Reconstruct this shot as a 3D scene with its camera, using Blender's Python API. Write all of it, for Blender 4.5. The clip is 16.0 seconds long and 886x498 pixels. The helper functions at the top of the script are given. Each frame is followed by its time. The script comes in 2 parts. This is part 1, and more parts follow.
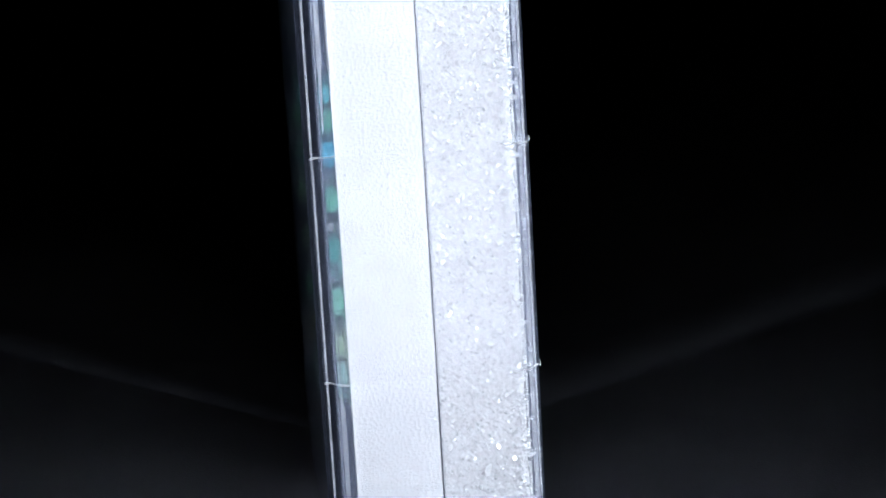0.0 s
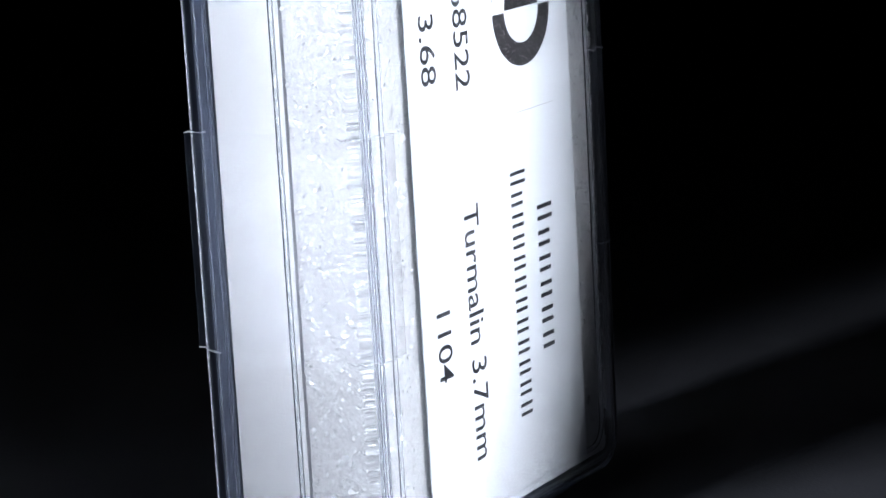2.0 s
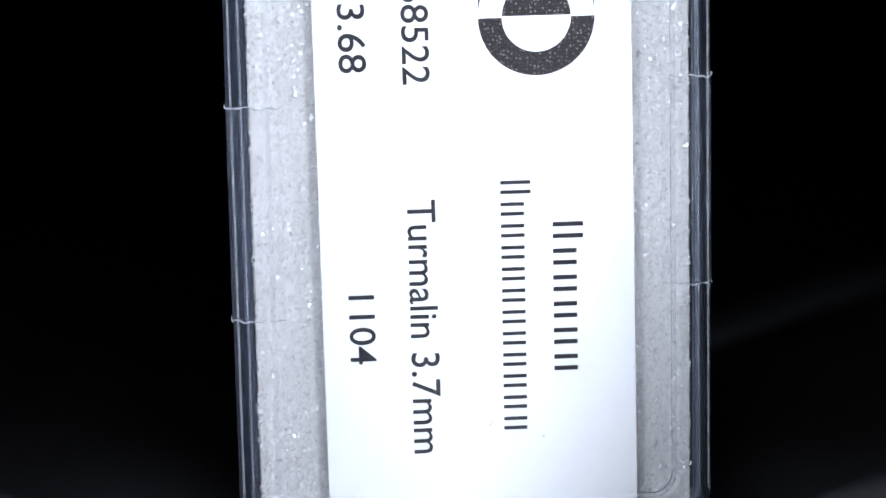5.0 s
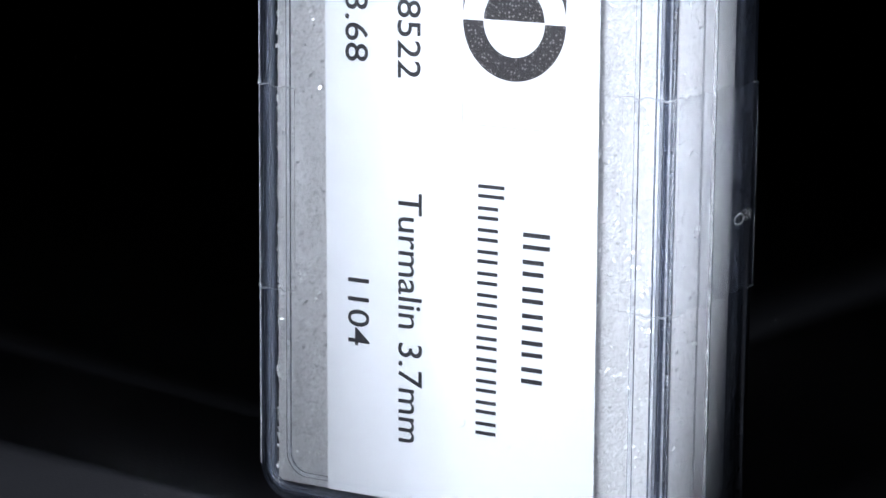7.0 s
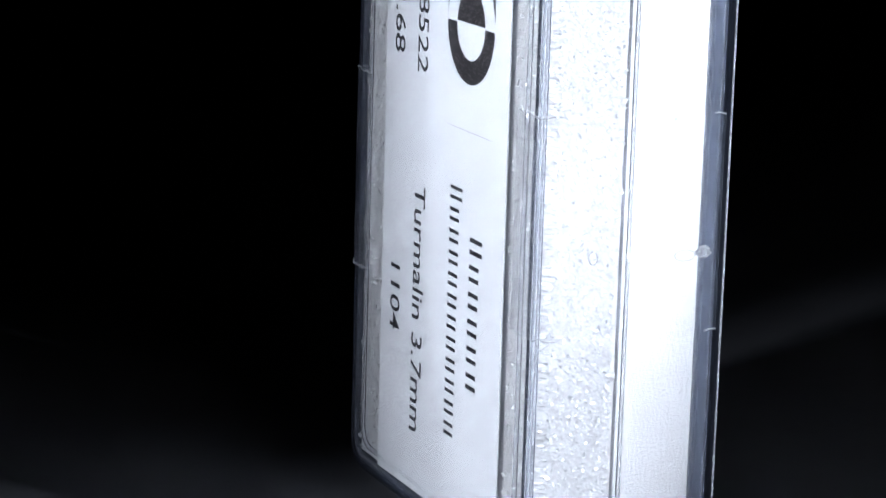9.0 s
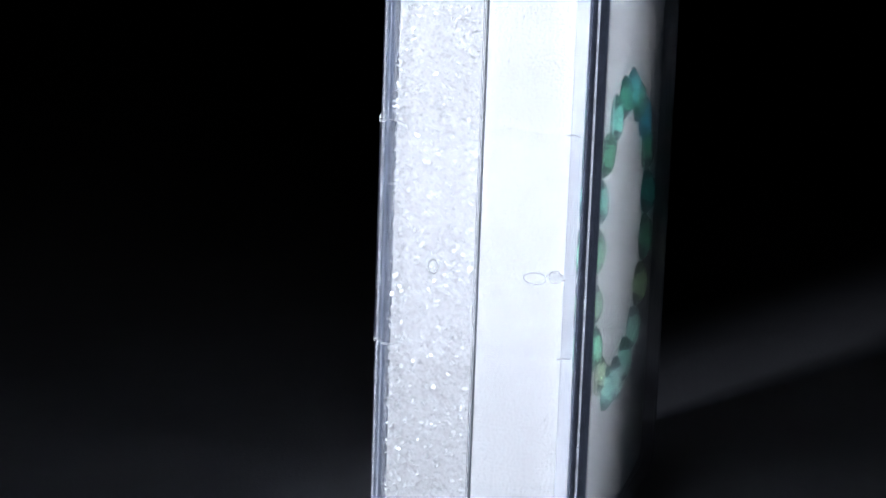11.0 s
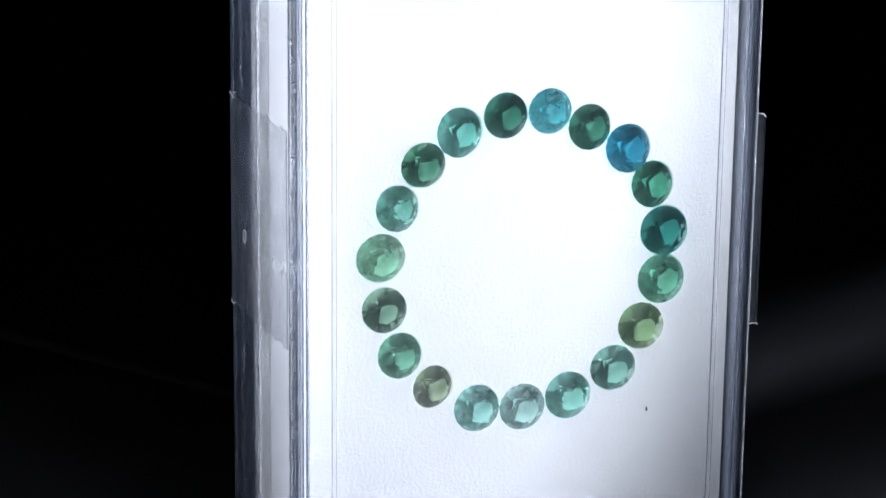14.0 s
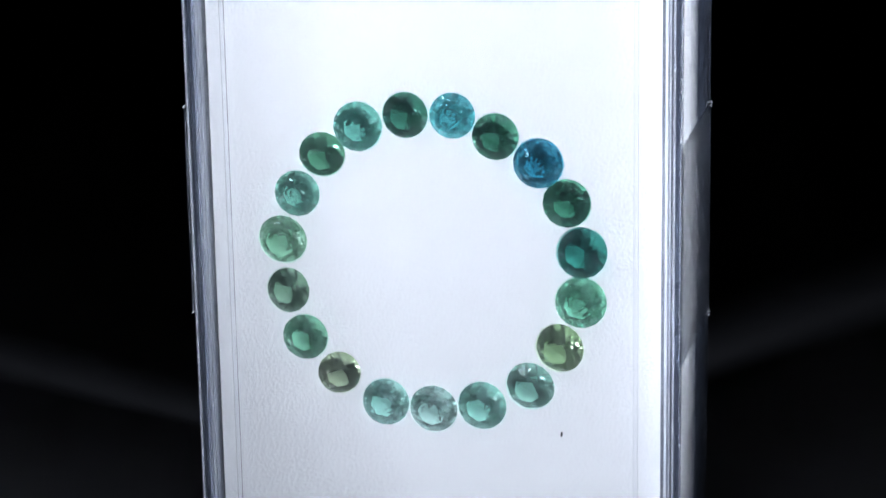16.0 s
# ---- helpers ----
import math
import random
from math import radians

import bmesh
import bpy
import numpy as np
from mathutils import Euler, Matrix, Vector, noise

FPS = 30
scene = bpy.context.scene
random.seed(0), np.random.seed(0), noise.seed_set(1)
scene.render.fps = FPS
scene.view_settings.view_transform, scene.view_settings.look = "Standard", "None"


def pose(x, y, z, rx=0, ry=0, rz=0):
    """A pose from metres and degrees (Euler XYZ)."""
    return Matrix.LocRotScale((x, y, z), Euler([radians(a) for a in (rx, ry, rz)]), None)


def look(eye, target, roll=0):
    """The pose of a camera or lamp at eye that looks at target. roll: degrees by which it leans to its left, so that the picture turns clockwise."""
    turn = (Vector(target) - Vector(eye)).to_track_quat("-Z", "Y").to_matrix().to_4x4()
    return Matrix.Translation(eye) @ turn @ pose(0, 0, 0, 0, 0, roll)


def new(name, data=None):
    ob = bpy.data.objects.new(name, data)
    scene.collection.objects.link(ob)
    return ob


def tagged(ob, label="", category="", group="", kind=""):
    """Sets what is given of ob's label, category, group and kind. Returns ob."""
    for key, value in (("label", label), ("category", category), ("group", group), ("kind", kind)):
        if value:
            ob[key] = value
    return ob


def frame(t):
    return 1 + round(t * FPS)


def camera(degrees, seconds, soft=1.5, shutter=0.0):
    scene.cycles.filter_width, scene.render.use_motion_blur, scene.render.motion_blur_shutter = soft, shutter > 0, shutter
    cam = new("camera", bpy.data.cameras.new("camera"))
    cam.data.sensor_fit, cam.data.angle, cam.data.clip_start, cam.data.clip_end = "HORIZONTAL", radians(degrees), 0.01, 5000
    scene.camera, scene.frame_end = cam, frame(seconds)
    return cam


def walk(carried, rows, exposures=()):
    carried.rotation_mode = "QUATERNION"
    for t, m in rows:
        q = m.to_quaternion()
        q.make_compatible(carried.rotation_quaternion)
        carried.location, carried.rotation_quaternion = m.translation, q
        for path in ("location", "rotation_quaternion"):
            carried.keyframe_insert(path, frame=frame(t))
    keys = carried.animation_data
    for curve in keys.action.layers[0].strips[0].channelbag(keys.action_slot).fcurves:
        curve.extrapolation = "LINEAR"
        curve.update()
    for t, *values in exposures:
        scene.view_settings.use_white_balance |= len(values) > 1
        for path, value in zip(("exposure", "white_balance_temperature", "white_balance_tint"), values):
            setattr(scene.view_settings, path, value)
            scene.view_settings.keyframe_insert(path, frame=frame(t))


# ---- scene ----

# ------------------------------------------------------------ camera
MM = 0.001
H = 0.0244                      # height of the box's own origin above the table
cam = camera(18.9, 16.0)
EYE = (-0.001548, -0.207737, H + 0.048904)
AIM = (-0.002120, -0.000011, H + 0.000027)
walk(cam, [(0, look(EYE, AIM, -0.67)), (16, look(EYE, AIM, -0.67))])

# ------------------------------------------------------------ light
world = bpy.data.worlds.new("dark_room")
scene.world = world
world.use_nodes = True
world.node_tree.nodes["Background"].inputs[0].default_value = (0.5, 0.6, 0.8, 1)
world.node_tree.nodes["Background"].inputs[1].default_value = 0.01


def spot(name, eye, target, watts, cone, blend, size, colour):
    lamp = bpy.data.lights.new(name, "SPOT")
    lamp.energy, lamp.spot_size, lamp.spot_blend = watts, radians(cone), blend
    lamp.shadow_soft_size, lamp.color = size, colour
    ob = new(name, lamp)
    ob.matrix_world = look(eye, target)
    return ob


# two small lamps on the table, one to either side in front of the box, each with a narrow pool
AWAY = 0.16


def side_lamp(name, azimuth, rise, offset, height, watts, cone, blend, swing, lift, size):
    """A lamp beside the camera; its beam is swung forward and tipped up so that only its rim grazes the back of the box."""
    a, e = radians(azimuth), radians(rise)
    side = 1 if azimuth > 0 else -1
    back = Vector((abs(math.cos(a)) * side, abs(math.sin(a)), 0))
    aim = -offset * back + Vector((0, 0, H + height))
    toward = Vector((math.sin(a) * math.cos(e), -math.cos(a) * math.cos(e), math.sin(e)))
    across = (-toward).cross(Vector((0, 0, 1))).normalized()
    axis = -toward - side * swing * across + lift * across.cross(-toward)
    eye = aim + AWAY * toward
    spot(name, eye, eye + axis, watts, cone, blend, size, (0.83, 0.895, 1.0))


side_lamp("lamp_right", 62, 18, 0.0262, 0.004, 0.80, 50.4, 0.05, 0.20, 0.08, 0.008)
side_lamp("lamp_left", -57, 26, 0.0262, 0.008, 0.70, 54.0, 0.14, 0.20, 0.05, 0.014)


# ------------------------------------------------------------ materials
def material(name):
    m = bpy.data.materials.new(name)
    m.use_nodes = True
    t = m.node_tree
    return m, t, t.nodes["Principled BSDF"], t.nodes["Material Output"]


def node(t, kind, inputs=(), **props):
    n = t.nodes.new(kind)
    for k, v in props.items():
        setattr(n, k, v)
    for k, v in dict(inputs).items():
        n.inputs[k].default_value = v
    return n


def coords(t):
    return node(t, "ShaderNodeTexCoord").outputs["Object"]


def ramp(t, source, stops):
    r = node(t, "ShaderNodeValToRGB")
    while len(r.color_ramp.elements) < len(stops):
        r.color_ramp.elements.new(0.5)
    for el, (p, c) in zip(r.color_ramp.elements, stops):
        el.position, el.color = p, (c, c, c, 1) if isinstance(c, float) else (*c, 1)
    t.links.new(source, r.inputs[0])
    return r.outputs[0]


def foam_material(name, base, pore_shade, cell, depth, gloss, glints):
    """White expanded foam: soft pores, their shade put into the colour, and tiny glossy cell walls that glint each its
    own way.
    """
    m, t, p, out = material(name)
    c = coords(t)
    v = node(t, "ShaderNodeTexVoronoi", {"Scale": 1 / cell, "Randomness": 1.0})
    n = node(t, "ShaderNodeTexNoise", {"Scale": 0.8 / cell, "Detail": 2.0, "Roughness": 0.5})
    big = node(t, "ShaderNodeTexNoise", {"Scale": 420.0, "Detail": 4.0})
    for x in (v, n, big):
        t.links.new(c, x.inputs["Vector"])
    b = node(t, "ShaderNodeBump", {"Strength": depth, "Distance": cell})
    t.links.new(n.outputs["Fac"], b.inputs["Height"])
    t.links.new(b.outputs[0], p.inputs["Normal"])
    # base colour is darkened where the bump is low, as shade inside the pores
    lo = tuple(pore_shade * x for x in base)
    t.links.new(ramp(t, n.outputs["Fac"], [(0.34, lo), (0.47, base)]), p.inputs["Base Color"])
    p.inputs["Roughness"].default_value = gloss
    # each cell wall is a small mirror with its own tilt
    geo = node(t, "ShaderNodeNewGeometry")
    tilt = node(t, "ShaderNodeVectorMath", {1: (-0.5, -0.5, -0.5)}, operation="ADD")
    t.links.new(v.outputs["Color"], tilt.inputs[0])
    wide = node(t, "ShaderNodeVectorMath", {"Scale": 1.0}, operation="SCALE")
    t.links.new(tilt.outputs[0], wide.inputs[0])
    add = node(t, "ShaderNodeVectorMath", operation="ADD")
    t.links.new(geo.outputs["Normal"], add.inputs[0])
    t.links.new(wide.outputs[0], add.inputs[1])
    unit = node(t, "ShaderNodeVectorMath", operation="NORMALIZE")
    t.links.new(add.outputs[0], unit.inputs[0])
    shine = node(t, "ShaderNodeBsdfGlossy", {"Color": (0.9, 0.92, 0.95, 1), "Roughness": 0.10})
    t.links.new(unit.outputs[0], shine.inputs["Normal"])
    patch = ramp(t, big.outputs["Fac"], [(0.30, 0.8 * glints), (0.60, glints)])
    mg = node(t, "ShaderNodeMixShader")
    t.links.new(patch, mg.inputs[0])
    t.links.new(p.outputs[0], mg.inputs[1])
    t.links.new(shine.outputs[0], mg.inputs[2])
    tr = node(t, "ShaderNodeBsdfTranslucent", {"Color": (*base, 1)})
    ms = node(t, "ShaderNodeMixShader", {0: 0.2})
    t.links.new(mg.outputs[0], ms.inputs[1])
    t.links.new(tr.outputs[0], ms.inputs[2])
    t.links.new(ms.outputs[0], out.inputs["Surface"])
    return m


def clear_plastic(name, ior=1.57, tint=(0.985, 0.99, 1.0), rough=0.0, scratch=0.004, haze=0.021, veil_colour=(0.55, 0.66, 0.95)):
    m, t, p, out = material(name)
    p.inputs["Base Color"].default_value = (*tint, 1)
    p.inputs["Transmission Weight"].default_value = 1.0
    p.inputs["IOR"].default_value = ior
    c = coords(t)
    n = node(t, "ShaderNodeTexNoise", {"Scale": 900.0, "Detail": 5.0})
    g = node(t, "ShaderNodeTexNoise", {"Scale": 160.0, "Detail": 2.0})
    t.links.new(c, n.inputs["Vector"])
    t.links.new(c, g.inputs["Vector"])
    t.links.new(ramp(t, n.outputs["Fac"], [(0.66, rough), (0.8, rough + 0.02)]), p.inputs["Roughness"])
    b = node(t, "ShaderNodeBump", {"Strength": scratch, "Distance": 0.0004})
    t.links.new(g.outputs["Fac"], b.inputs["Height"])
    t.links.new(b.outputs[0], p.inputs["Normal"])
    # diffuse veil: stands in for bluish reflections on the case, whitens torn plastic
    veil = node(t, "ShaderNodeBsdfDiffuse", {"Color": (*veil_colour, 1)})
    ms = node(t, "ShaderNodeMixShader")
    t.links.new(ramp(t, n.outputs["Fac"], [(0.3, haze * 0.7), (0.75, haze * 1.5)]), ms.inputs[0])
    t.links.new(p.outputs[0], ms.inputs[1])
    t.links.new(veil.outputs[0], ms.inputs[2])
    t.links.new(ms.outputs[0], out.inputs["Surface"])
    return m


def gem_material(name, colour, cloudy):
    """Transparent faceted stone: tinted refraction, a part of the light let straight through, and clouds inside."""
    m, t, p, out = material(name)
    tint = tuple(x ** 0.66 for x in colour)
    p.inputs["Base Color"].default_value = (*tint, 1)
    p.inputs["Transmission Weight"].default_value = 1.0
    p.inputs["IOR"].default_value = 1.63
    p.inputs["Roughness"].default_value = 0.0
    c = coords(t)
    n = node(t, "ShaderNodeTexNoise", {"Scale": 1900.0, "Detail": 6.0, "Roughness": 0.75})
    t.links.new(c, n.inputs["Vector"])
    crack = node(t, "ShaderNodeTexVoronoi", {"Scale": 1700.0, "Randomness": 1.0})
    t.links.new(c, crack.inputs["Vector"])
    b = node(t, "ShaderNodeBump", {"Strength": 0.02 + 0.35 * cloudy, "Distance": 0.0003})
    t.links.new(crack.outputs["Distance"], b.inputs["Height"])
    t.links.new(b.outputs[0], p.inputs["Normal"])
    tr = node(t, "ShaderNodeBsdfTransparent", {"Color": (*tint, 1)})
    ms = node(t, "ShaderNodeMixShader", {0: 0.02})
    t.links.new(p.outputs[0], ms.inputs[1])
    t.links.new(tr.outputs[0], ms.inputs[2])
    fog = node(t, "ShaderNodeBsdfTranslucent", {"Color": (*tint, 1)})
    mf = node(t, "ShaderNodeMixShader")
    t.links.new(ramp(t, n.outputs["Fac"], [(0.46, 0.0), (0.62, 0.01 + 0.22 * cloudy)]), mf.inputs[0])
    t.links.new(ms.outputs[0], mf.inputs[1])
    t.links.new(fog.outputs[0], mf.inputs[2])
    t.links.new(mf.outputs[0], out.inputs["Surface"])
    return m


def paper_material():
    m, t, p, out = material("label_paper")
    c = coords(t)
    n = node(t, "ShaderNodeTexNoise", {"Scale": 2500.0, "Detail": 5.0})
    t.links.new(c, n.inputs["Vector"])
    t.links.new(ramp(t, n.outputs["Fac"], [(0.3, (0.74, 0.77, 0.80)), (0.7, (0.80, 0.82, 0.85))]), p.inputs["Base Color"])
    p.inputs["Roughness"].default_value = 0.6
    b = node(t, "ShaderNodeBump", {"Strength": 0.05, "Distance": 0.0001})
    t.links.new(n.outputs["Fac"], b.inputs["Height"])
    t.links.new(b.outputs[0], p.inputs["Normal"])
    return m


def ink_material(name, dots):
    m, t, p, out = material(name)
    c = coords(t)
    p.inputs["Roughness"].default_value = 0.55
    if dots:
        v = node(t, "ShaderNodeTexVoronoi", {"Scale": 3300.0, "Randomness": 0.5})
        t.links.new(c, v.inputs["Vector"])
        t.links.new(ramp(t, v.outputs["Distance"], [(0.20, (0.20, 0.18, 0.18)), (0.34, (0.010, 0.007, 0.007))]), p.inputs["Base Color"])
    else:
        n = node(t, "ShaderNodeTexNoise", {"Scale": 6000.0, "Detail": 3.0})
        t.links.new(c, n.inputs["Vector"])
        t.links.new(ramp(t, n.outputs["Fac"], [(0.4, (0.008, 0.008, 0.010)), (0.8, (0.02, 0.02, 0.026))]), p.inputs["Base Color"])
    return m


def table_material(name, dark, light, rough):
    m, t, p, out = material(name)
    c = coords(t)
    n = node(t, "ShaderNodeTexNoise", {"Scale": 40.0, "Detail": 6.0, "Roughness": 0.6})
    g = node(t, "ShaderNodeTexNoise", {"Scale": 2600.0, "Detail": 2.0})
    t.links.new(c, n.inputs["Vector"])
    t.links.new(c, g.inputs["Vector"])
    t.links.new(ramp(t, n.outputs["Fac"], [(0.3, dark), (0.7, light)]), p.inputs["Base Color"])
    p.inputs["Roughness"].default_value = rough
    p.inputs["Specular IOR Level"].default_value = 0.3
    b = node(t, "ShaderNodeBump", {"Strength": 0.2, "Distance": 0.0002})
    t.links.new(g.outputs["Fac"], b.inputs["Height"])
    t.links.new(b.outputs[0], p.inputs["Normal"])
    return m


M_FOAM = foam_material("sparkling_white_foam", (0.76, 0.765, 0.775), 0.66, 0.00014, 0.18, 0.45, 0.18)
M_PAD = foam_material("smooth_white_foam", (0.73, 0.74, 0.755), 0.90, 0.00020, 0.45, 0.6, 0.006)
M_CELL, _t, _p, _o = material("glossy_cell_wall")
_p.inputs["Base Color"].default_value = (0.90, 0.91, 0.92, 1)
_p.inputs["Roughness"].default_value = 0.12
_p.inputs["Metallic"].default_value = 0.35
_p.inputs["Specular IOR Level"].default_value = 1.0
M_CASE = clear_plastic("clear_polystyrene")
M_PANE = clear_plastic("low_haze_clear_pane", scratch=0.002, haze=0.006)
M_TAPE = clear_plastic("clear_tape", 1.47, (0.985, 0.985, 0.985), 0.10, 0.12, 0.006)
M_TORN = clear_plastic("torn_whitish_plastic", 1.47, (0.97, 0.97, 0.97), 0.2, 0.3, 0.3, (0.9, 0.92, 0.96))
M_EDGE_HIGHLIGHT = clear_plastic("whitish_highlight_edge", 1.57, (0.98, 0.98, 0.99), 0.08, 0.02, 0.20, (0.85, 0.88, 0.95))
M_GLUE = clear_plastic("clear_glue", 1.47, (0.98, 0.98, 0.98), 0.1, 0.4, 0.10, (0.9, 0.92, 0.96))
M_PAPER = paper_material()
M_INK = ink_material("black_ink", False)
M_DOTS = ink_material("dotted_dark_ink", True)
M_TABLE = table_material("black_table_cloth", (0.095, 0.097, 0.112), (0.125, 0.128, 0.146), 0.8)
M_WALL = table_material("dark_wall_paint", (0.012, 0.012, 0.014), (0.02, 0.02, 0.024), 0.8)


# ------------------------------------------------------------ mesh helpers
def finish(bm, name, mat, smooth=0.0):
    bmesh.ops.recalc_face_normals(bm, faces=bm.faces)
    me = bpy.data.meshes.new(name)
    bm.to_mesh(me)
    bm.free()
    me.materials.append(mat)
    if smooth:
        me.shade_smooth()
        me.set_sharp_from_angle(angle=radians(smooth))
    return me


def part(name, bm, mat, parent, label="", smooth=0.0):
    ob = new(name, finish(bm, name, mat, smooth))
    ob.parent = parent
    return tagged(ob, label)


def block(bm, lo, hi):
    r = bmesh.ops.create_cube(bm, size=1)
    for v in r["verts"]:
        v.co = [a + (b - a) * (c + 0.5) for a, b, c in zip(lo, hi, v.co)]
    return r["verts"]


def ring_yz(y0, y1, z0, z1, radius, x, n=7):
    """A rounded rectangle in the plane x, in mm, as metres."""
    pts = []
    for cy, cz, a0 in ((y1 - radius, z1 - radius, 0), (y0 + radius, z1 - radius, 90), (y0 + radius, z0 + radius, 180), (y1 - radius, z0 + radius, 270)):
        for k in range(n + 1):
            a = radians(a0 + 90 * k / n)
            pts.append(Vector((x, cy + radius * math.cos(a), cz + radius * math.sin(a))) * MM)
    return pts


def loft(bm, loops, cap_first=True, cap_last=True):
    rows = [[bm.verts.new(p) for p in lp] for lp in loops]
    for a, b in zip(rows, rows[1:]):
        for k in range(len(a)):
            j = (k + 1) % len(a)
            bm.faces.new((a[k], a[j], b[j], b[k]))
    if cap_first:
        bm.faces.new(rows[0])
    if cap_last:
        bm.faces.new(rows[-1])
    return rows


# the box in its own space, mm: x towards the label, y across, z along its height
Y0, Y1, Z0, Z1 = -19.05, 19.25, -23.1, 37.0
X_LABEL, X_SEAM, X_LID = 2.95, -4.65, -13.35
LABEL_PANE, LID_PANE = 0.5, 1.2
WALL, FILLET_LABEL, FILLET_LID = 1.0, 1.3, 1.75
CORNER = 3.2
X_PAD, FOAM_FACE = -11.10, 1.83


def shell(x_open, x_face, out, wall, pane, fillet):
    """One half of the case: an open tray, its walls thicker than its pane. out: which way its face looks (+1 or -1)."""
    def lp(inset, x):
        return ring_yz(Y0 + inset, Y1 - inset, Z0 + inset, Z1 - inset, max(CORNER - inset, 0.4), x)
    loops = [lp(fillet + 0.25, x_face)]
    for k in range(9):
        a = radians(90 * k / 8)
        loops.append(lp(fillet * (1 - math.sin(a)), x_face - out * fillet * (1 - math.cos(a))))
    loops.append(lp(0, x_open + out * 0.05))
    loops.append(lp(0.05, x_open))
    loops.append(lp(wall - 0.05, x_open))
    loops.append(lp(wall, x_open + out * 0.05))
    xi = x_face - out * pane
    for k in range(4):
        a = radians(90 * k / 3)
        loops.append(lp(wall + 0.3 * (1 - math.cos(a)), xi - out * 0.3 * (1 - math.sin(a))))
    loops.append(lp(wall + 0.55, xi))
    bm = bmesh.new()
    loft(bm, loops)
    return bm


def frame_ridge(y0, y1, z0, z1, width, x0, x1):
    bm = bmesh.new()
    rows = [ring_yz(y0, y1, z0, z1, 2.0, x0), ring_yz(y0, y1, z0, z1, 2.0, x1),
            ring_yz(y0 + width, y1 - width, z0 + width, z1 - width, 2.0 - width, x1),
            ring_yz(y0 + width, y1 - width, z0 + width, z1 - width, 2.0 - width, x0)]
    loft(bm, rows + [rows[0]], False, False)
    bmesh.ops.remove_doubles(bm, verts=bm.verts, dist=1e-7)
    return bm


def rib(x0, x1, inset, thick):
    """A thin clear ring round inside the case by a pane, added for reflection lines."""
    def lp(d, x):
        return ring_yz(Y0 + d, Y1 - d, Z0 + d, Z1 - d, max(CORNER - d, 0.5), x)
    bm = bmesh.new()
    rows = [lp(inset, x0), lp(inset, x1), lp(inset + thick, x1), lp(inset + thick, x0)]
    loft(bm, rows + [rows[0]], False, False)
    bmesh.ops.remove_doubles(bm, verts=bm.verts, dist=1e-7)
    return bm


# ------------------------------------------------------------ the room
def slab(name, lo, hi, mat, label, category):
    bm = bmesh.new()
    block(bm, lo, hi)
    return tagged(new(name, finish(bm, name, mat)), label, category, kind="structure")


slab("floor", (-1.5, -1.5, -0.03), (1.5, 1.5, 0.0), M_TABLE, "dull black cloth-covered table surface", "table surface")
slab("wall_north", (-1.5, 1.5, -0.03), (1.5, 1.55, 1.5), M_WALL, "plain dark wall of the unlit room", "wall")
slab("wall_south", (-1.5, -1.55, -0.03), (1.5, -1.5, 1.5), M_WALL, "plain dark wall of the unlit room", "wall")
slab("wall_east", (1.5, -1.55, -0.03), (1.55, 1.55, 1.5), M_WALL, "plain dark wall of the unlit room", "wall")
slab("wall_west", (-1.55, -1.55, -0.03), (-1.5, 1.55, 1.5), M_WALL, "plain dark wall of the unlit room", "wall")
slab("ceiling", (-1.55, -1.55, 1.5), (1.55, 1.55, 1.55), M_WALL, "plain dark ceiling of the unlit room", "ceiling")


# ------------------------------------------------------------ the case
CARRIED = []                    # (thing, its place in the box's space)


def make_case():
    box = tagged(new("gem_box"), "clear plastic gemstone box closed with tape, on a black table", "gem box")
    base = part("base_tray", shell(X_SEAM + 0.02, X_LABEL, 1, WALL, LABEL_PANE, FILLET_LABEL), M_CASE, box, "clear tray half over the label", 35)
    lid = part("lid", shell(X_SEAM - 0.02, X_LID, -1, WALL, LID_PANE, FILLET_LID), M_CASE, box, "clear lid half over the stones", 35)
    for half in (base, lid):                     # the two broad panes take less of the painted veil than the walls
        half.data.materials.append(M_PANE)
        for face in half.data.polygons:
            if abs(face.normal.x) > 0.99 and face.area > 1e-4:
                face.material_index = 1
    # nested clear rings, added only to draw reflection lines in the edge bands
    for inset, thick in ((WALL + 0.08, 0.14), (WALL + 0.36, 0.22)):
        part("rib", rib(FOAM_FACE + 0.08, X_LABEL - LABEL_PANE - 0.02, inset, thick), M_CASE, base, "", 35)
        part("rib", rib(X_LID + LID_PANE + 0.02, X_PAD - 0.08, inset, thick), M_CASE, lid, "", 35)
    part("ridge", frame_ridge(Y0 + 3.0, Y1 - 3.0, Z0 + 2.6, Z1 - 2.6, 0.35, X_LABEL - LABEL_PANE - 0.3, X_LABEL - LABEL_PANE - 0.02), M_CASE, base, "", 35)
    part("ridge", frame_ridge(Y0 + 3.2, Y1 - 3.2, Z0 + 2.8, Z1 - 2.8, 0.35, X_LID + LID_PANE + 0.02, X_LID + LID_PANE + 0.22), M_CASE, lid, "", 35)
    for ob in (base, lid, *base.children, *lid.children):
        ob.visible_shadow = False
    CARRIED.append((box, Matrix.Identity(4)))
    return box


BOX = make_case()


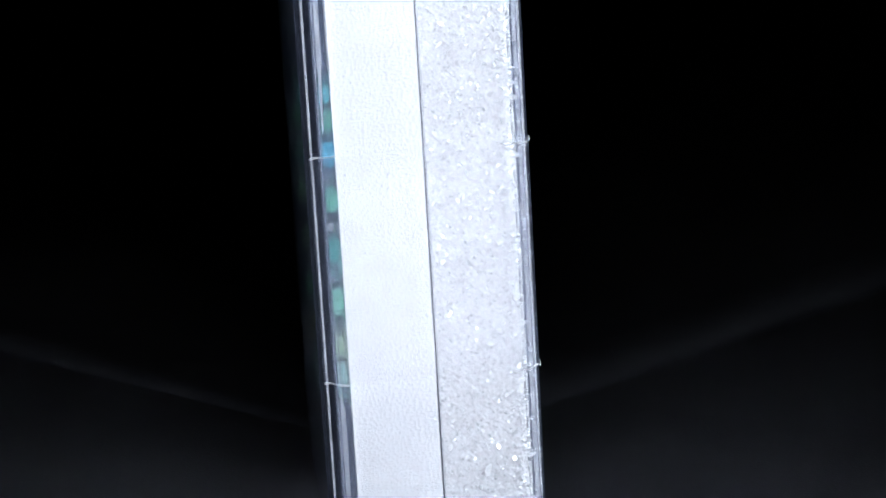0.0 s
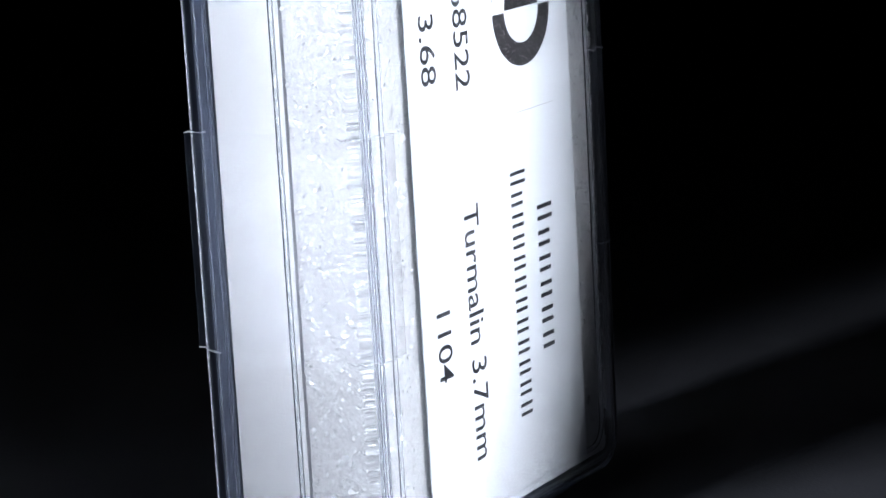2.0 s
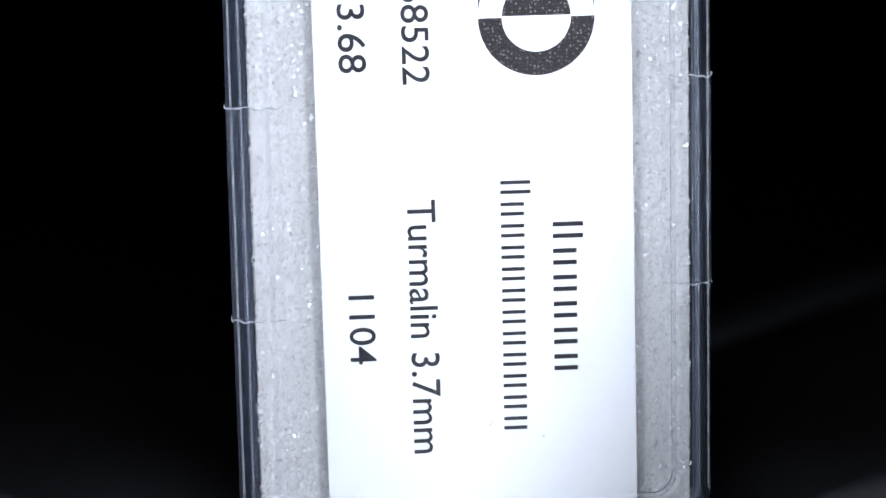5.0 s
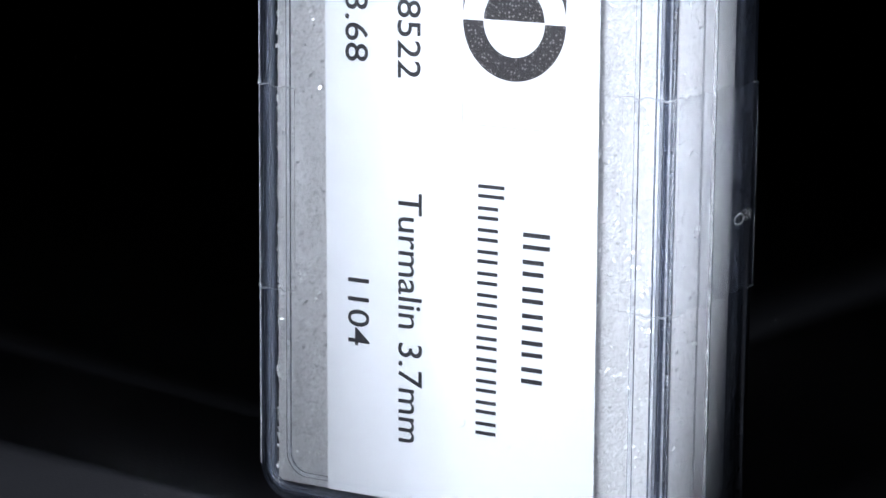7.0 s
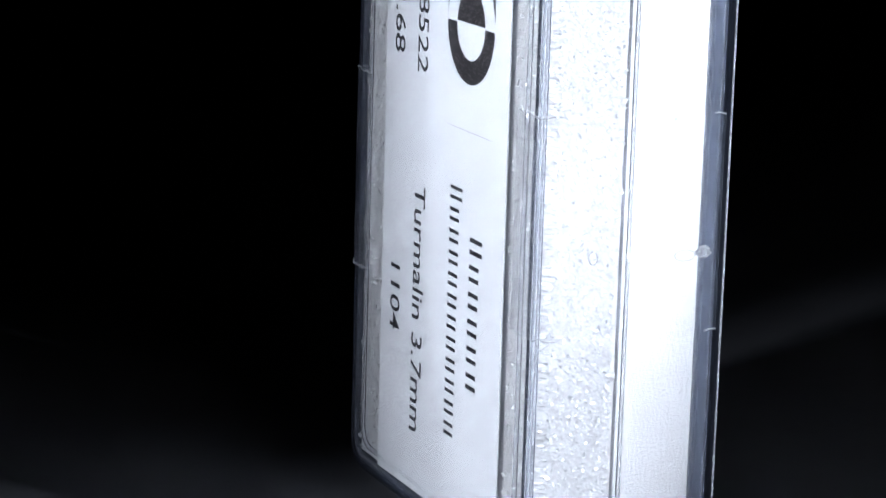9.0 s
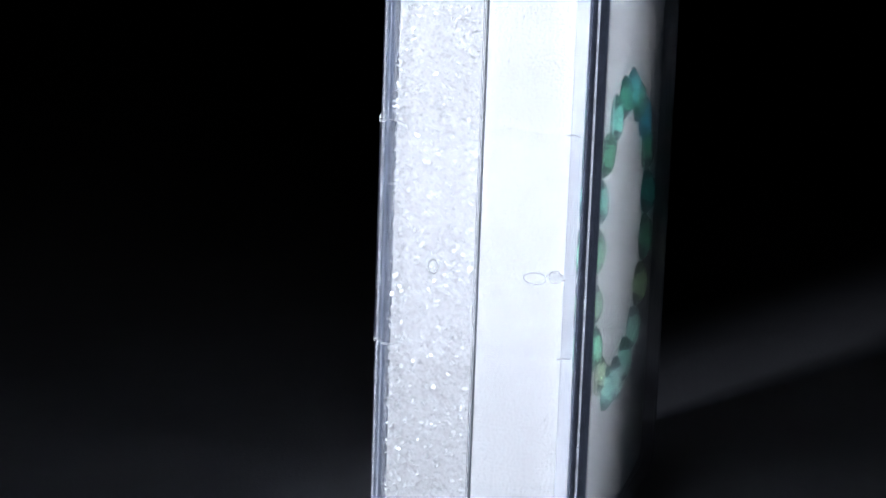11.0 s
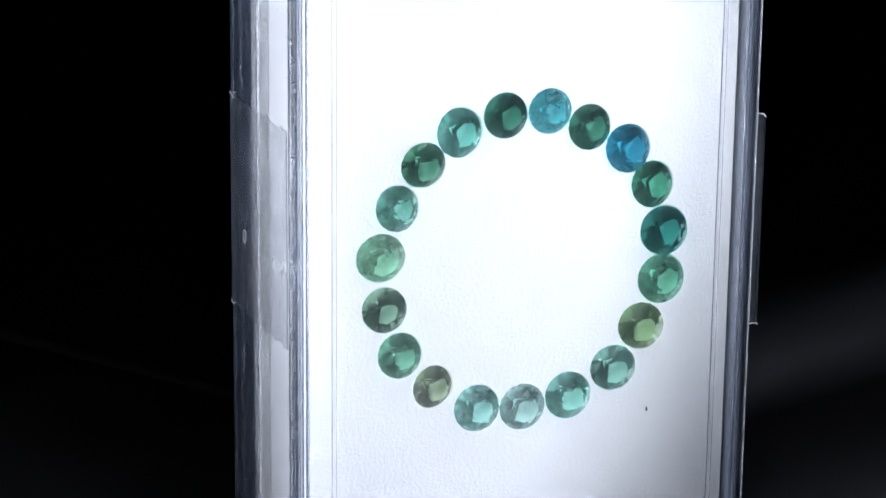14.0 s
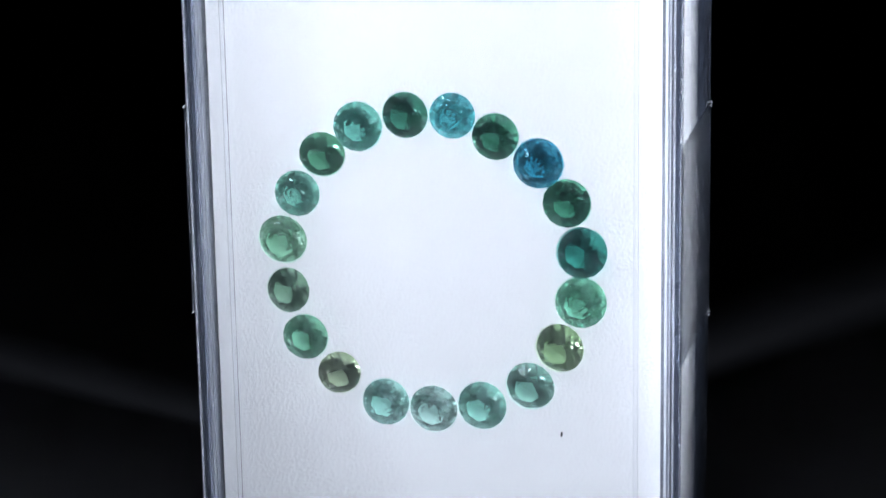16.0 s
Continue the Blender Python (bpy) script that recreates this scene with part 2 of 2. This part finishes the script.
def make_tape(side, z0, z1, past, seed):
    """A strip of clear tape over the seam, folded onto the label face and left standing past the lid, with torn ends."""
    rnd = random.Random(seed)
    bm = bmesh.new()
    y = (Y1 if side > 0 else Y0) + side * 0.06
    turn_a = [(X_LABEL + 0.06 - FILLET_LABEL * (1 - math.cos(a)), y - side * FILLET_LABEL * (1 - math.sin(a))) for a in np.linspace(0, math.pi / 2, 6)]
    path = [(X_LABEL + 0.06, y - side * 4.2)] + turn_a + [(-1, y), (-5, y), (-9, y), (X_LID + FILLET_LID, y), (X_LID + past, y + side * 0.05)]
    dense = []
    for a, b in zip(path, path[1:]):
        n = max(1, int(math.dist(a, b) / 0.45))
        dense += [(a[0] + (b[0] - a[0]) * k / n, a[1] + (b[1] - a[1]) * k / n) for k in range(n)]
    dense.append(path[-1])
    rows = []
    for px, py in dense:
        top, low = z1 + rnd.uniform(-0.22, 0.12), z0 + rnd.uniform(-0.12, 0.22)
        rows.append([bm.verts.new(Vector((px, py, z)) * MM) for z in (low, (low + top) / 2, top)])
    for a, b in zip(rows, rows[1:]):
        for k in range(2):
            bm.faces.new((a[k], b[k], b[k + 1], a[k + 1]))
    ends = [[r[k].co.copy() for r in rows] for k in range(3)]
    bmesh.ops.recalc_face_normals(bm, faces=bm.faces)
    bmesh.ops.solidify(bm, geom=bm.faces[:], thickness=0.00004)
    ob = part("tape_strip", bm, M_TAPE, BOX, "strip of clear adhesive tape with torn ends")
    ob.visible_shadow = False
    for end in (0, 2):                     # the torn ends stand up a little as a ragged whitish line
        bm = bmesh.new()
        lines = []
        for (px, py), (qx, qy, qz) in zip(dense, [tuple(v) for v in ends[end]]):
            high, lift = rnd.uniform(0.02, 0.08), rnd.uniform(0.02, 0.10) * MM
            if abs(py - y) < 0.3:
                qy += side * lift
            else:
                qx += math.copysign(lift, qx + 0.005)
            lines.append([bm.verts.new((qx, qy, qz + d * MM)) for d in (-high, high)])
        for (px, py), a, b in zip(dense, lines, lines[1:]):
            if px > X_LABEL - 1.8 or px < X_LID + 2.4:
                bm.faces.new((a[0], b[0], b[1], a[1]))
        bmesh.ops.delete(bm, geom=[v for v in bm.verts if not v.link_faces], context="VERTS")
        bmesh.ops.solidify(bm, geom=bm.faces[:], thickness=0.00003)
        part("torn_edge", bm, M_TORN, ob).visible_shadow = False


make_tape(-1, -4.7, 12.3, 0.25, 3)
make_tape(1, -2.9, 13.8, 1.3, 5)


def make_catch(x, y, z, sx, sz):
    """A small oval moulding mark on the side of the case: a low raised ring."""
    bm = bmesh.new()
    rows = []
    for k in range(20):
        a = 2 * math.pi * k / 20
        rows.append([bm.verts.new(Vector((x + math.cos(a) * (sx + 0.06 * math.cos(b)), y + 0.04 * math.sin(b), z + math.sin(a) * (sz + 0.06 * math.cos(b)))) * MM) for b in np.linspace(0, 2 * math.pi, 7)[:-1]])
    for k in range(20):
        p, q = rows[k], rows[(k + 1) % 20]
        for j in range(6):
            bm.faces.new((p[j], q[j], q[(j + 1) % 6], p[(j + 1) % 6]))
    part("catch", bm, M_TORN, BOX, "small oval moulded catch", 60).visible_shadow = False


make_catch(-9.2, Y1 + 0.07, 3.0, 0.85, 0.42)
make_catch(-1.6, Y1 + 0.07, 3.2, 0.36, 0.52)


def make_edge_highlight(parent, x, y):
    """A slender whitish bead added along an outer corner in place of its highlight line."""
    bm = bmesh.new()
    loops = [[Vector((x + 0.085 * math.cos(a), y + 0.085 * math.sin(a), z)) * MM for a in np.linspace(0, 2 * math.pi, 9)[:-1]] for z in (Z0 + CORNER, 7.0, Z1 - CORNER)]
    loft(bm, loops)
    part("edge_bead", bm, M_EDGE_HIGHLIGHT, parent, "", 60).visible_shadow = False


for half, x, d in ((BOX.children[0], X_LABEL - 0.29 * FILLET_LABEL, 0.29 * FILLET_LABEL), (BOX.children[1], X_LID + 0.29 * FILLET_LID, 0.29 * FILLET_LID)):
    for y in (Y0 + d, Y1 - d):
        make_edge_highlight(half, x, y)


def make_glue(x, y, z):
    """A lumpy bead of clear glue on the side of the lid."""
    bm = bmesh.new()
    bmesh.ops.create_icosphere(bm, subdivisions=3, radius=1)
    for v in bm.verts:
        n = 1 + 0.45 * noise.noise(v.co * 2.3)
        v.co = Vector((x + v.co.x * 0.62 * n, y + v.co.y * 0.14 * n, z + v.co.z * 0.46 * n)) * MM
    part("glue_bead", bm, M_GLUE, BOX, "lumpy clear bead beside the catch").visible_shadow = False


make_glue(-10.7, Y1 + 0.10, 3.2)


# ------------------------------------------------------------ foam pads
def pad_grid(x_back, x_front, inset, mat, name, label, holes=()):
    y0, y1, z0, z1 = Y0 + inset, Y1 - inset, Z0 + inset, Z1 - inset
    bm = bmesh.new()
    loops = [ring_yz(y0, y1, z0, z1, 1.6, x_back), ring_yz(y0, y1, z0, z1, 1.6, x_front)]
    rows = loft(bm, loops, True, not holes)
    if holes:
        edges = [bm.edges.get((rows[1][k], rows[1][(k + 1) % len(rows[1])])) for k in range(len(rows[1]))]
        for hy, hz, wide in holes:
            rim = [bm.verts.new(Vector((x_front, hy + wide * math.cos(a), hz + wide * math.sin(a))) * MM) for a in np.linspace(0, 2 * math.pi, 25)[:-1]]
            edges += [bm.edges.new((rim[k], rim[(k + 1) % 24])) for k in range(24)]
            out = 1 if x_front > x_back else -1
            deep = [bm.verts.new(v.co + Vector((-out * 2.0 * MM, (hy * MM - v.co.y) * 0.75, (hz * MM - v.co.z) * 0.75))) for v in rim]
            for k in range(24):
                bm.faces.new((rim[k], rim[(k + 1) % 24], deep[(k + 1) % 24], deep[k]))
            bm.faces.new(deep)
        bmesh.ops.triangle_fill(bm, edges=edges, use_beauty=True)
    ob = new(name, finish(bm, name, mat))
    tagged(ob, label, "foam pad")
    CARRIED.append((ob, Matrix.Identity(4)))
    return ob


def rough_block(name, mat, label, x0, x1, inset, cell, amount, seed):
    """A cut block of foam whose faces are a fine uneven relief of cells."""
    rng = np.random.default_rng(seed)
    lo = np.array([x0, Y0 + inset, Z0 + inset]) * MM
    hi = np.array([x1, Y1 - inset, Z1 - inset]) * MM
    n = np.maximum(2, ((hi - lo) / (cell * MM)).astype(int))
    ids, pts, faces = {}, [], []

    def vert(i, j, k):
        key = (i, j, k)
        if key not in ids:
            ids[key] = len(pts)
            pts.append(lo + (hi - lo) * np.array(key) / n)
        return ids[key]

    for ax in range(3):
        u, v = (ax + 1) % 3, (ax + 2) % 3
        for end in (0, int(n[ax])):
            for i in range(n[u]):
                for j in range(n[v]):
                    quad = []
                    for du, dv in ((0, 0), (1, 0), (1, 1), (0, 1)):
                        key = [0, 0, 0]
                        key[ax], key[u], key[v] = end, i + du, j + dv
                        quad.append(vert(*key))
                    faces.append(quad if end else quad[::-1])
    co = np.array(pts) + rng.normal(0, 1, (len(pts), 3)) * amount * MM
    me = bpy.data.meshes.new(name)
    me.from_pydata(co.tolist(), [], faces)
    me.materials.append(mat)
    ob = tagged(new(name, me), label, "foam pad")
    CARRIED.append((ob, Matrix.Identity(4)))
    return ob


def cell_walls(pad, mat, spots, big, seed):
    """Torn glossy cell walls that stand out of cut foam, as one scatter. spots: (count, axis, level, outward, span, span)."""
    rng = np.random.default_rng(seed)
    pts, faces = [], []
    for count, ax, level, out, su, sv in spots:
        u, v = (ax + 1) % 3, (ax + 2) % 3
        for _ in range(count):
            c = np.zeros(3)
            c[ax], c[u], c[v] = level + out * rng.uniform(0.0, 0.05), rng.uniform(*su), rng.uniform(*sv)
            r = big * float(np.exp(rng.normal(-0.2, 0.45)))
            n = np.zeros(3)
            n[ax] = out
            n += rng.normal(0, 0.42, 3)
            n /= np.linalg.norm(n)
            e = np.cross(n, rng.normal(0, 1, 3))
            e /= np.linalg.norm(e)
            f = np.cross(n, e)
            k, sides, first = rng.uniform(0, 6.28), int(rng.integers(3, 6)), len(pts)
            for j in range(sides):
                a = k + 6.2832 * j / sides
                pts.append((c + r * rng.uniform(0.6, 1.1) * (math.cos(a) * e + 0.7 * math.sin(a) * f)) * MM)
            faces.append(list(range(first, len(pts))))
    me = bpy.data.meshes.new("cell_walls")
    me.from_pydata([tuple(p) for p in pts], [], faces)
    me.materials.append(mat)
    ob = new("cell_walls", me)
    ob.parent = pad
    return tagged(ob, "glossy torn cell walls", kind="stuff")


STONES = [  # across, along, tint, cloudiness
    (2.02, 13.61, (0.07, 0.34, 0.22), 0.0), (-1.62, 13.68, (0.12, 0.62, 0.66), 0.8), (-4.92, 12.24, (0.07, 0.33, 0.20), 0.1),
    (-8.19, 10.35, (0.03, 0.36, 0.52), 0.4), (-10.35, 7.35, (0.08, 0.45, 0.26), 0.0), (-11.40, 3.60, (0.04, 0.38, 0.30), 0.0),
    (-11.34, -0.31, (0.22, 0.68, 0.44), 0.5), (-9.66, -4.04, (0.42, 0.68, 0.34), 0.1), (-7.38, -7.24, (0.40, 0.82, 0.66), 0.1),
    (-3.60, -9.03, (0.42, 0.92, 0.76), 0.25), (0.23, -9.57, (0.62, 0.97, 0.87), 0.4), (4.02, -9.18, (0.50, 0.95, 0.83), 0.35),
    (7.64, -7.08, (0.55, 0.70, 0.45), 0.0), (10.33, -4.29, (0.32, 0.78, 0.52), 0.2), (11.67, -0.59, (0.38, 0.66, 0.45), 0.0),
    (11.94, 3.41, (0.36, 0.78, 0.50), 0.6), (10.60, 7.19, (0.30, 0.76, 0.60), 0.4), (8.56, 10.26, (0.14, 0.48, 0.28), 0.0),
    (5.66, 12.59, (0.24, 0.76, 0.62), 0.2)]
# girdle radii, mm, in the order of STONES
RADII = [1.79, 1.79, 1.81, 1.95, 1.88, 2.02, 2.02, 1.95, 1.95, 1.95, 1.93, 1.9, 1.74, 1.83, 1.81, 1.97, 1.81, 1.83, 1.95]
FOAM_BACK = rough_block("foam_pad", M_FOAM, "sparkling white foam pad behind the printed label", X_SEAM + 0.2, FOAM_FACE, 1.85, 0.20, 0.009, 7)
FOAM_FRONT = pad_grid(X_SEAM - 0.08, X_PAD, 1.8, M_PAD, "foam_pad", "smooth white foam pad with pits that hold the stones", [(s[0], s[1], r - 0.07) for s, r in zip(STONES, RADII)])


IN = 1.85
cell_walls(FOAM_BACK, M_CELL, [(3200, 0, FOAM_FACE, 1, (Y0 + IN, -11.4), (Z0 + IN, Z1 - IN)), (3200, 0, FOAM_FACE, 1, (12.6, Y1 - IN), (Z0 + IN, Z1 - IN)),
                               (3400, 1, Y0 + IN - 0.02, -1, (Z0 + IN, Z1 - IN), (X_SEAM + 0.2, FOAM_FACE)), (3400, 1, Y1 - IN + 0.02, 1, (Z0 + IN, Z1 - IN), (X_SEAM + 0.2, FOAM_FACE)),
                               (1600, 1, Y0 + IN - 0.02, -1, (Z0 + IN, Z1 - IN), (0.7, 1.95)), (1600, 1, Y1 - IN + 0.02, 1, (Z0 + IN, Z1 - IN), (0.7, 1.95))], 0.15, 21)
cell_walls(FOAM_FRONT, M_CELL, [(700, 1, Y0 + 1.78, -1, (Z0 + IN, Z1 - IN), (X_PAD, X_SEAM - 0.1)), (700, 1, Y1 - 1.78, 1, (Z0 + IN, Z1 - IN), (X_PAD, X_SEAM - 0.1))], 0.08, 22)


# ------------------------------------------------------------ the printed label
def make_label():
    x = 2.32
    card = tagged(new("printed_label"), "white printed paper label with black lettering inside the box", "label")
    bm = bmesh.new()
    co = [(-12.25, 33.0), (12.75, 33.0), (13.02, -20.9), (-11.86, -21.1)]
    low = [bm.verts.new(Vector((x, a, b)) * MM) for a, b in co]
    top = [bm.verts.new(Vector((x + 0.1, a, b)) * MM) for a, b in co]
    bm.faces.new(low), bm.faces.new(top)
    for k in range(4):
        bm.faces.new((low[k], low[(k + 1) % 4], top[(k + 1) % 4], top[k]))
    part("card", bm, M_PAPER, card, "white paper card")
    xt = x + 0.103

    def lettering(words, y0, y1, z0, z1, slant=0.0):
        """Words that run down the card, their feet at y0 and heads at y1, from z0 down to z1."""
        cu = bpy.data.curves.new("lettering", "FONT")
        cu.body, cu.size, cu.resolution_u, cu.offset = words, 1.0, 6, 0.006
        tmp = new("lettering_source", cu)
        bpy.context.view_layer.update()
        me = bpy.data.meshes.new_from_object(tmp.evaluated_get(bpy.context.evaluated_depsgraph_get()))
        bpy.data.objects.remove(tmp)
        a = np.array([v.co for v in me.vertices])
        lo, hi = a.min(0), a.max(0)
        for v in me.vertices:
            u, w = (v.co.x - lo[0]) / (hi[0] - lo[0]), (v.co.y - lo[1]) / (hi[1] - lo[1])
            v.co = Vector((xt, y0 + (y1 - y0) * w + slant * u, z0 + (z1 - z0) * u)) * MM
        me.materials.append(M_INK)
        ob = new("lettering", me)
        ob.parent = card
        tagged(ob, "black printed lettering")

    lettering("68522", -5.30, -3.10, 21.55, 13.72, 0.05)
    lettering("3.68", -10.25, -8.05, 20.15, 14.75, 0.05)
    lettering("Turmalin 3.7mm", -5.15, -2.85, 4.55, -16.05, 0.15)
    lettering("1104", -9.95, -7.85, -2.95, -8.55, 0.05)

    def bars(y0, y1, z0, z1, count):
        step = (z0 - z1) / count
        for k in range(count):
            hi = y1 if k == 0 else y0 + (y1 - y0) * 0.78
            a = z0 - step * k
            for u in (0.08, 0.52):
                bm2 = bmesh.new()
                block(bm2, (xt * MM, y0 * MM, (a - step * (u + 0.17)) * MM), ((xt + 0.004) * MM, hi * MM, (a - step * u) * MM))
                part("printed_bar", bm2, M_INK, card)

    bars(2.30, 4.70, 6.0, -14.9, 12)
    bars(6.42, 8.85, 2.6, -10.3, 6)

    def arc(cy, cz, r0, r1, a0, a1, n=40):
        bm2 = bmesh.new()
        pts = [(r1, a) for a in np.linspace(a0, a1, n)] + ([(r0, a) for a in np.linspace(a1, a0, n)] if r0 > 0 else [])
        vs = [bm2.verts.new(Vector((xt, cy + r * math.cos(radians(a)), cz + r * math.sin(radians(a)))) * MM) for r, a in pts]
        if r0 > 0:
            for k in range(n - 1):
                bm2.faces.new((vs[k], vs[k + 1], vs[2 * n - 2 - k], vs[2 * n - 1 - k]))
        else:
            bm2.faces.new(vs)
        return bm2

    cy, cz = 5.36, 18.75
    part("round_emblem", arc(cy, cz - 0.02, 2.72, 4.58, 180, 360), M_DOTS, card, "dark dotted half ring")
    part("round_emblem", arc(cy, cz + 0.1, 0, 2.70, 0, 180), M_DOTS, card, "dark dotted half disc")
    for s in (-1, 1):
        bm2 = bmesh.new()
        pts = [(s * 4.58, 0), (s * 4.58, 4.58), (0.0, 4.58)] + [(s * 4.58 * math.sin(radians(a)), 4.58 * math.cos(radians(a))) for a in np.linspace(4, 88, 22)]
        bm2.faces.new([bm2.verts.new(Vector((xt, cy + a, cz + 0.1 + b)) * MM) for a, b in pts])
        bmesh.ops.triangulate(bm2, faces=bm2.faces[:])
        part("round_emblem", bm2, M_DOTS, card, "dark dotted corner piece")
    for lo, hi in (((0.80, 10.50), (0.86, 14.0)), ((0.80, 10.50), (9.9, 10.55))):
        bm2 = bmesh.new()
        block(bm2, (xt * MM, lo[0] * MM, lo[1] * MM), ((xt + 0.003) * MM, hi[0] * MM, hi[1] * MM))
        part("rule", bm2, M_LINE, card, "faint grey printed rule")
    for cy2, cz2, r2, a0, a1 in ((0.9, -13.6, 0.42, -100, 40), (5.6, -16.4, 0.25, 20, 100), (6.2, 9.2, 0.3, 100, 160)):
        part("scuff", arc(cy2, cz2, r2 - 0.035, r2 + 0.02, a0, a1, 12), M_SCUFF, card, "faint curved scuff")
    for y2, z2, r2 in ((5.45, -15.0, 0.10), (4.0, 9.6, 0.05), (-2.2, -10.0, 0.05), (6.1, 8.7, 0.05)):
        part("fleck", arc(y2, z2, 0, r2, 0, 330, 9), M_SCUFF, card, "tiny dark fleck")
    CARRIED.append((card, Matrix.Identity(4)))


M_LINE, _t, _p, _o = material("faint_grey_ink")
_p.inputs["Base Color"].default_value = (0.32, 0.30, 0.32, 1)
M_SCUFF, _t, _p, _o = material("grey_scuff")
_p.inputs["Base Color"].default_value = (0.30, 0.31, 0.34, 1)
make_label()


# ------------------------------------------------------------ the stones
def brilliant(radius, seed):
    """A round brilliant cut as the hull of its facet corners; the girdle at 0, the table up."""
    rnd = random.Random(seed)
    r = radius
    pts = []
    table, crown, depth = rnd.uniform(0.54, 0.60), 0.30 * r * 1.05, rnd.uniform(0.85, 0.92) * r
    for k in range(16):
        a = 2 * math.pi * k / 16
        for z in (-0.02 * r, 0.02 * r):
            pts.append((r * math.cos(a), r * math.sin(a), z))
    for k in range(8):
        a = 2 * math.pi * k / 8
        pts.append((table * r * math.cos(a), table * r * math.sin(a), crown))
        b = a + math.pi / 8
        pts.append((0.80 * r * math.cos(b), 0.80 * r * math.sin(b), crown * 0.60))
        pts.append((0.26 * r * math.cos(b), 0.26 * r * math.sin(b), -depth * 0.762))
    pts.append((0, 0, -depth))
    bm = bmesh.new()
    for p in pts:
        bm.verts.new(p)
    bmesh.ops.convex_hull(bm, input=bm.verts)
    bmesh.ops.dissolve_limit(bm, angle_limit=radians(1.0), verts=bm.verts, edges=bm.edges)
    return bm


WORDS = ["dark green", "cloudy teal", "dark green", "deep blue", "deep green", "dark bluish green", "cloudy leaf green", "yellowish green",
         "mint green", "pale mint", "very pale icy green", "pale aqua", "olive green", "fresh green", "greyish green", "light green",
         "sea green", "forest green", "bright sea green"]


def make_stones():
    rnd = random.Random(11)
    for k, ((y, z, tint, cloudy), word) in enumerate(zip(STONES, WORDS)):
        girdle = RADII[k]
        mat = gem_material("stone_" + word.replace(" ", "_"), tint, cloudy)
        ob = new("gemstone", finish(brilliant(girdle * MM, k), "gemstone", mat))
        tagged(ob, word + " round faceted tourmaline set in white foam", "gemstone", "ring of stones")
        local = pose(-11.16 * MM, y * MM, z * MM, 0, -90, 0) @ pose(0, 0, 0, rnd.uniform(-6, 6), rnd.uniform(-6, 6), rnd.uniform(0, 360))
        ob.visible_shadow = False          # clear as a pane: the lamps shine through
        CARRIED.append((ob, local))


make_stones()


def make_speck():
    bm = bmesh.new()
    bmesh.ops.create_icosphere(bm, subdivisions=2, radius=1)
    for v in bm.verts:
        n = 1 + 0.3 * noise.noise(v.co * 3)
        v.co = Vector((v.co.x * 0.05 * n, v.co.y * 0.09 * n, v.co.z * 0.2 * n)) * MM
    ob = new("lint_speck", finish(bm, "lint_speck", M_INK))
    tagged(ob, "tiny black fleck of lint inside the clear lid", "speck")
    CARRIED.append((ob, pose((X_LID + LID_PANE + 0.06) * MM, -10.0 * MM, -10.6 * MM)))


make_speck()

# ------------------------------------------------------------ the slow turn
TURN = [0.9, -8.6, -17.9, -26.95, -35.97, -45.0, -54.02, -63.05, -72.08, -81.11, -90.15, -99.18, -108.23, -117.28, -126.34, -135.38, -144.43,
        -153.44, -162.43, -171.41, -180.4, -189.39, -198.37, -207.36, -216.53, -225.7, -234.89, -244.08, -253.26, -262.09, -270.78, -279.65, -288.73]


def motions():
    for thing, local in CARRIED:
        walk(thing, [(0.5 * k, pose(0, 0, H, 0.32, -2.66, 4.863 + a) @ local) for k, a in enumerate(TURN)])


motions()
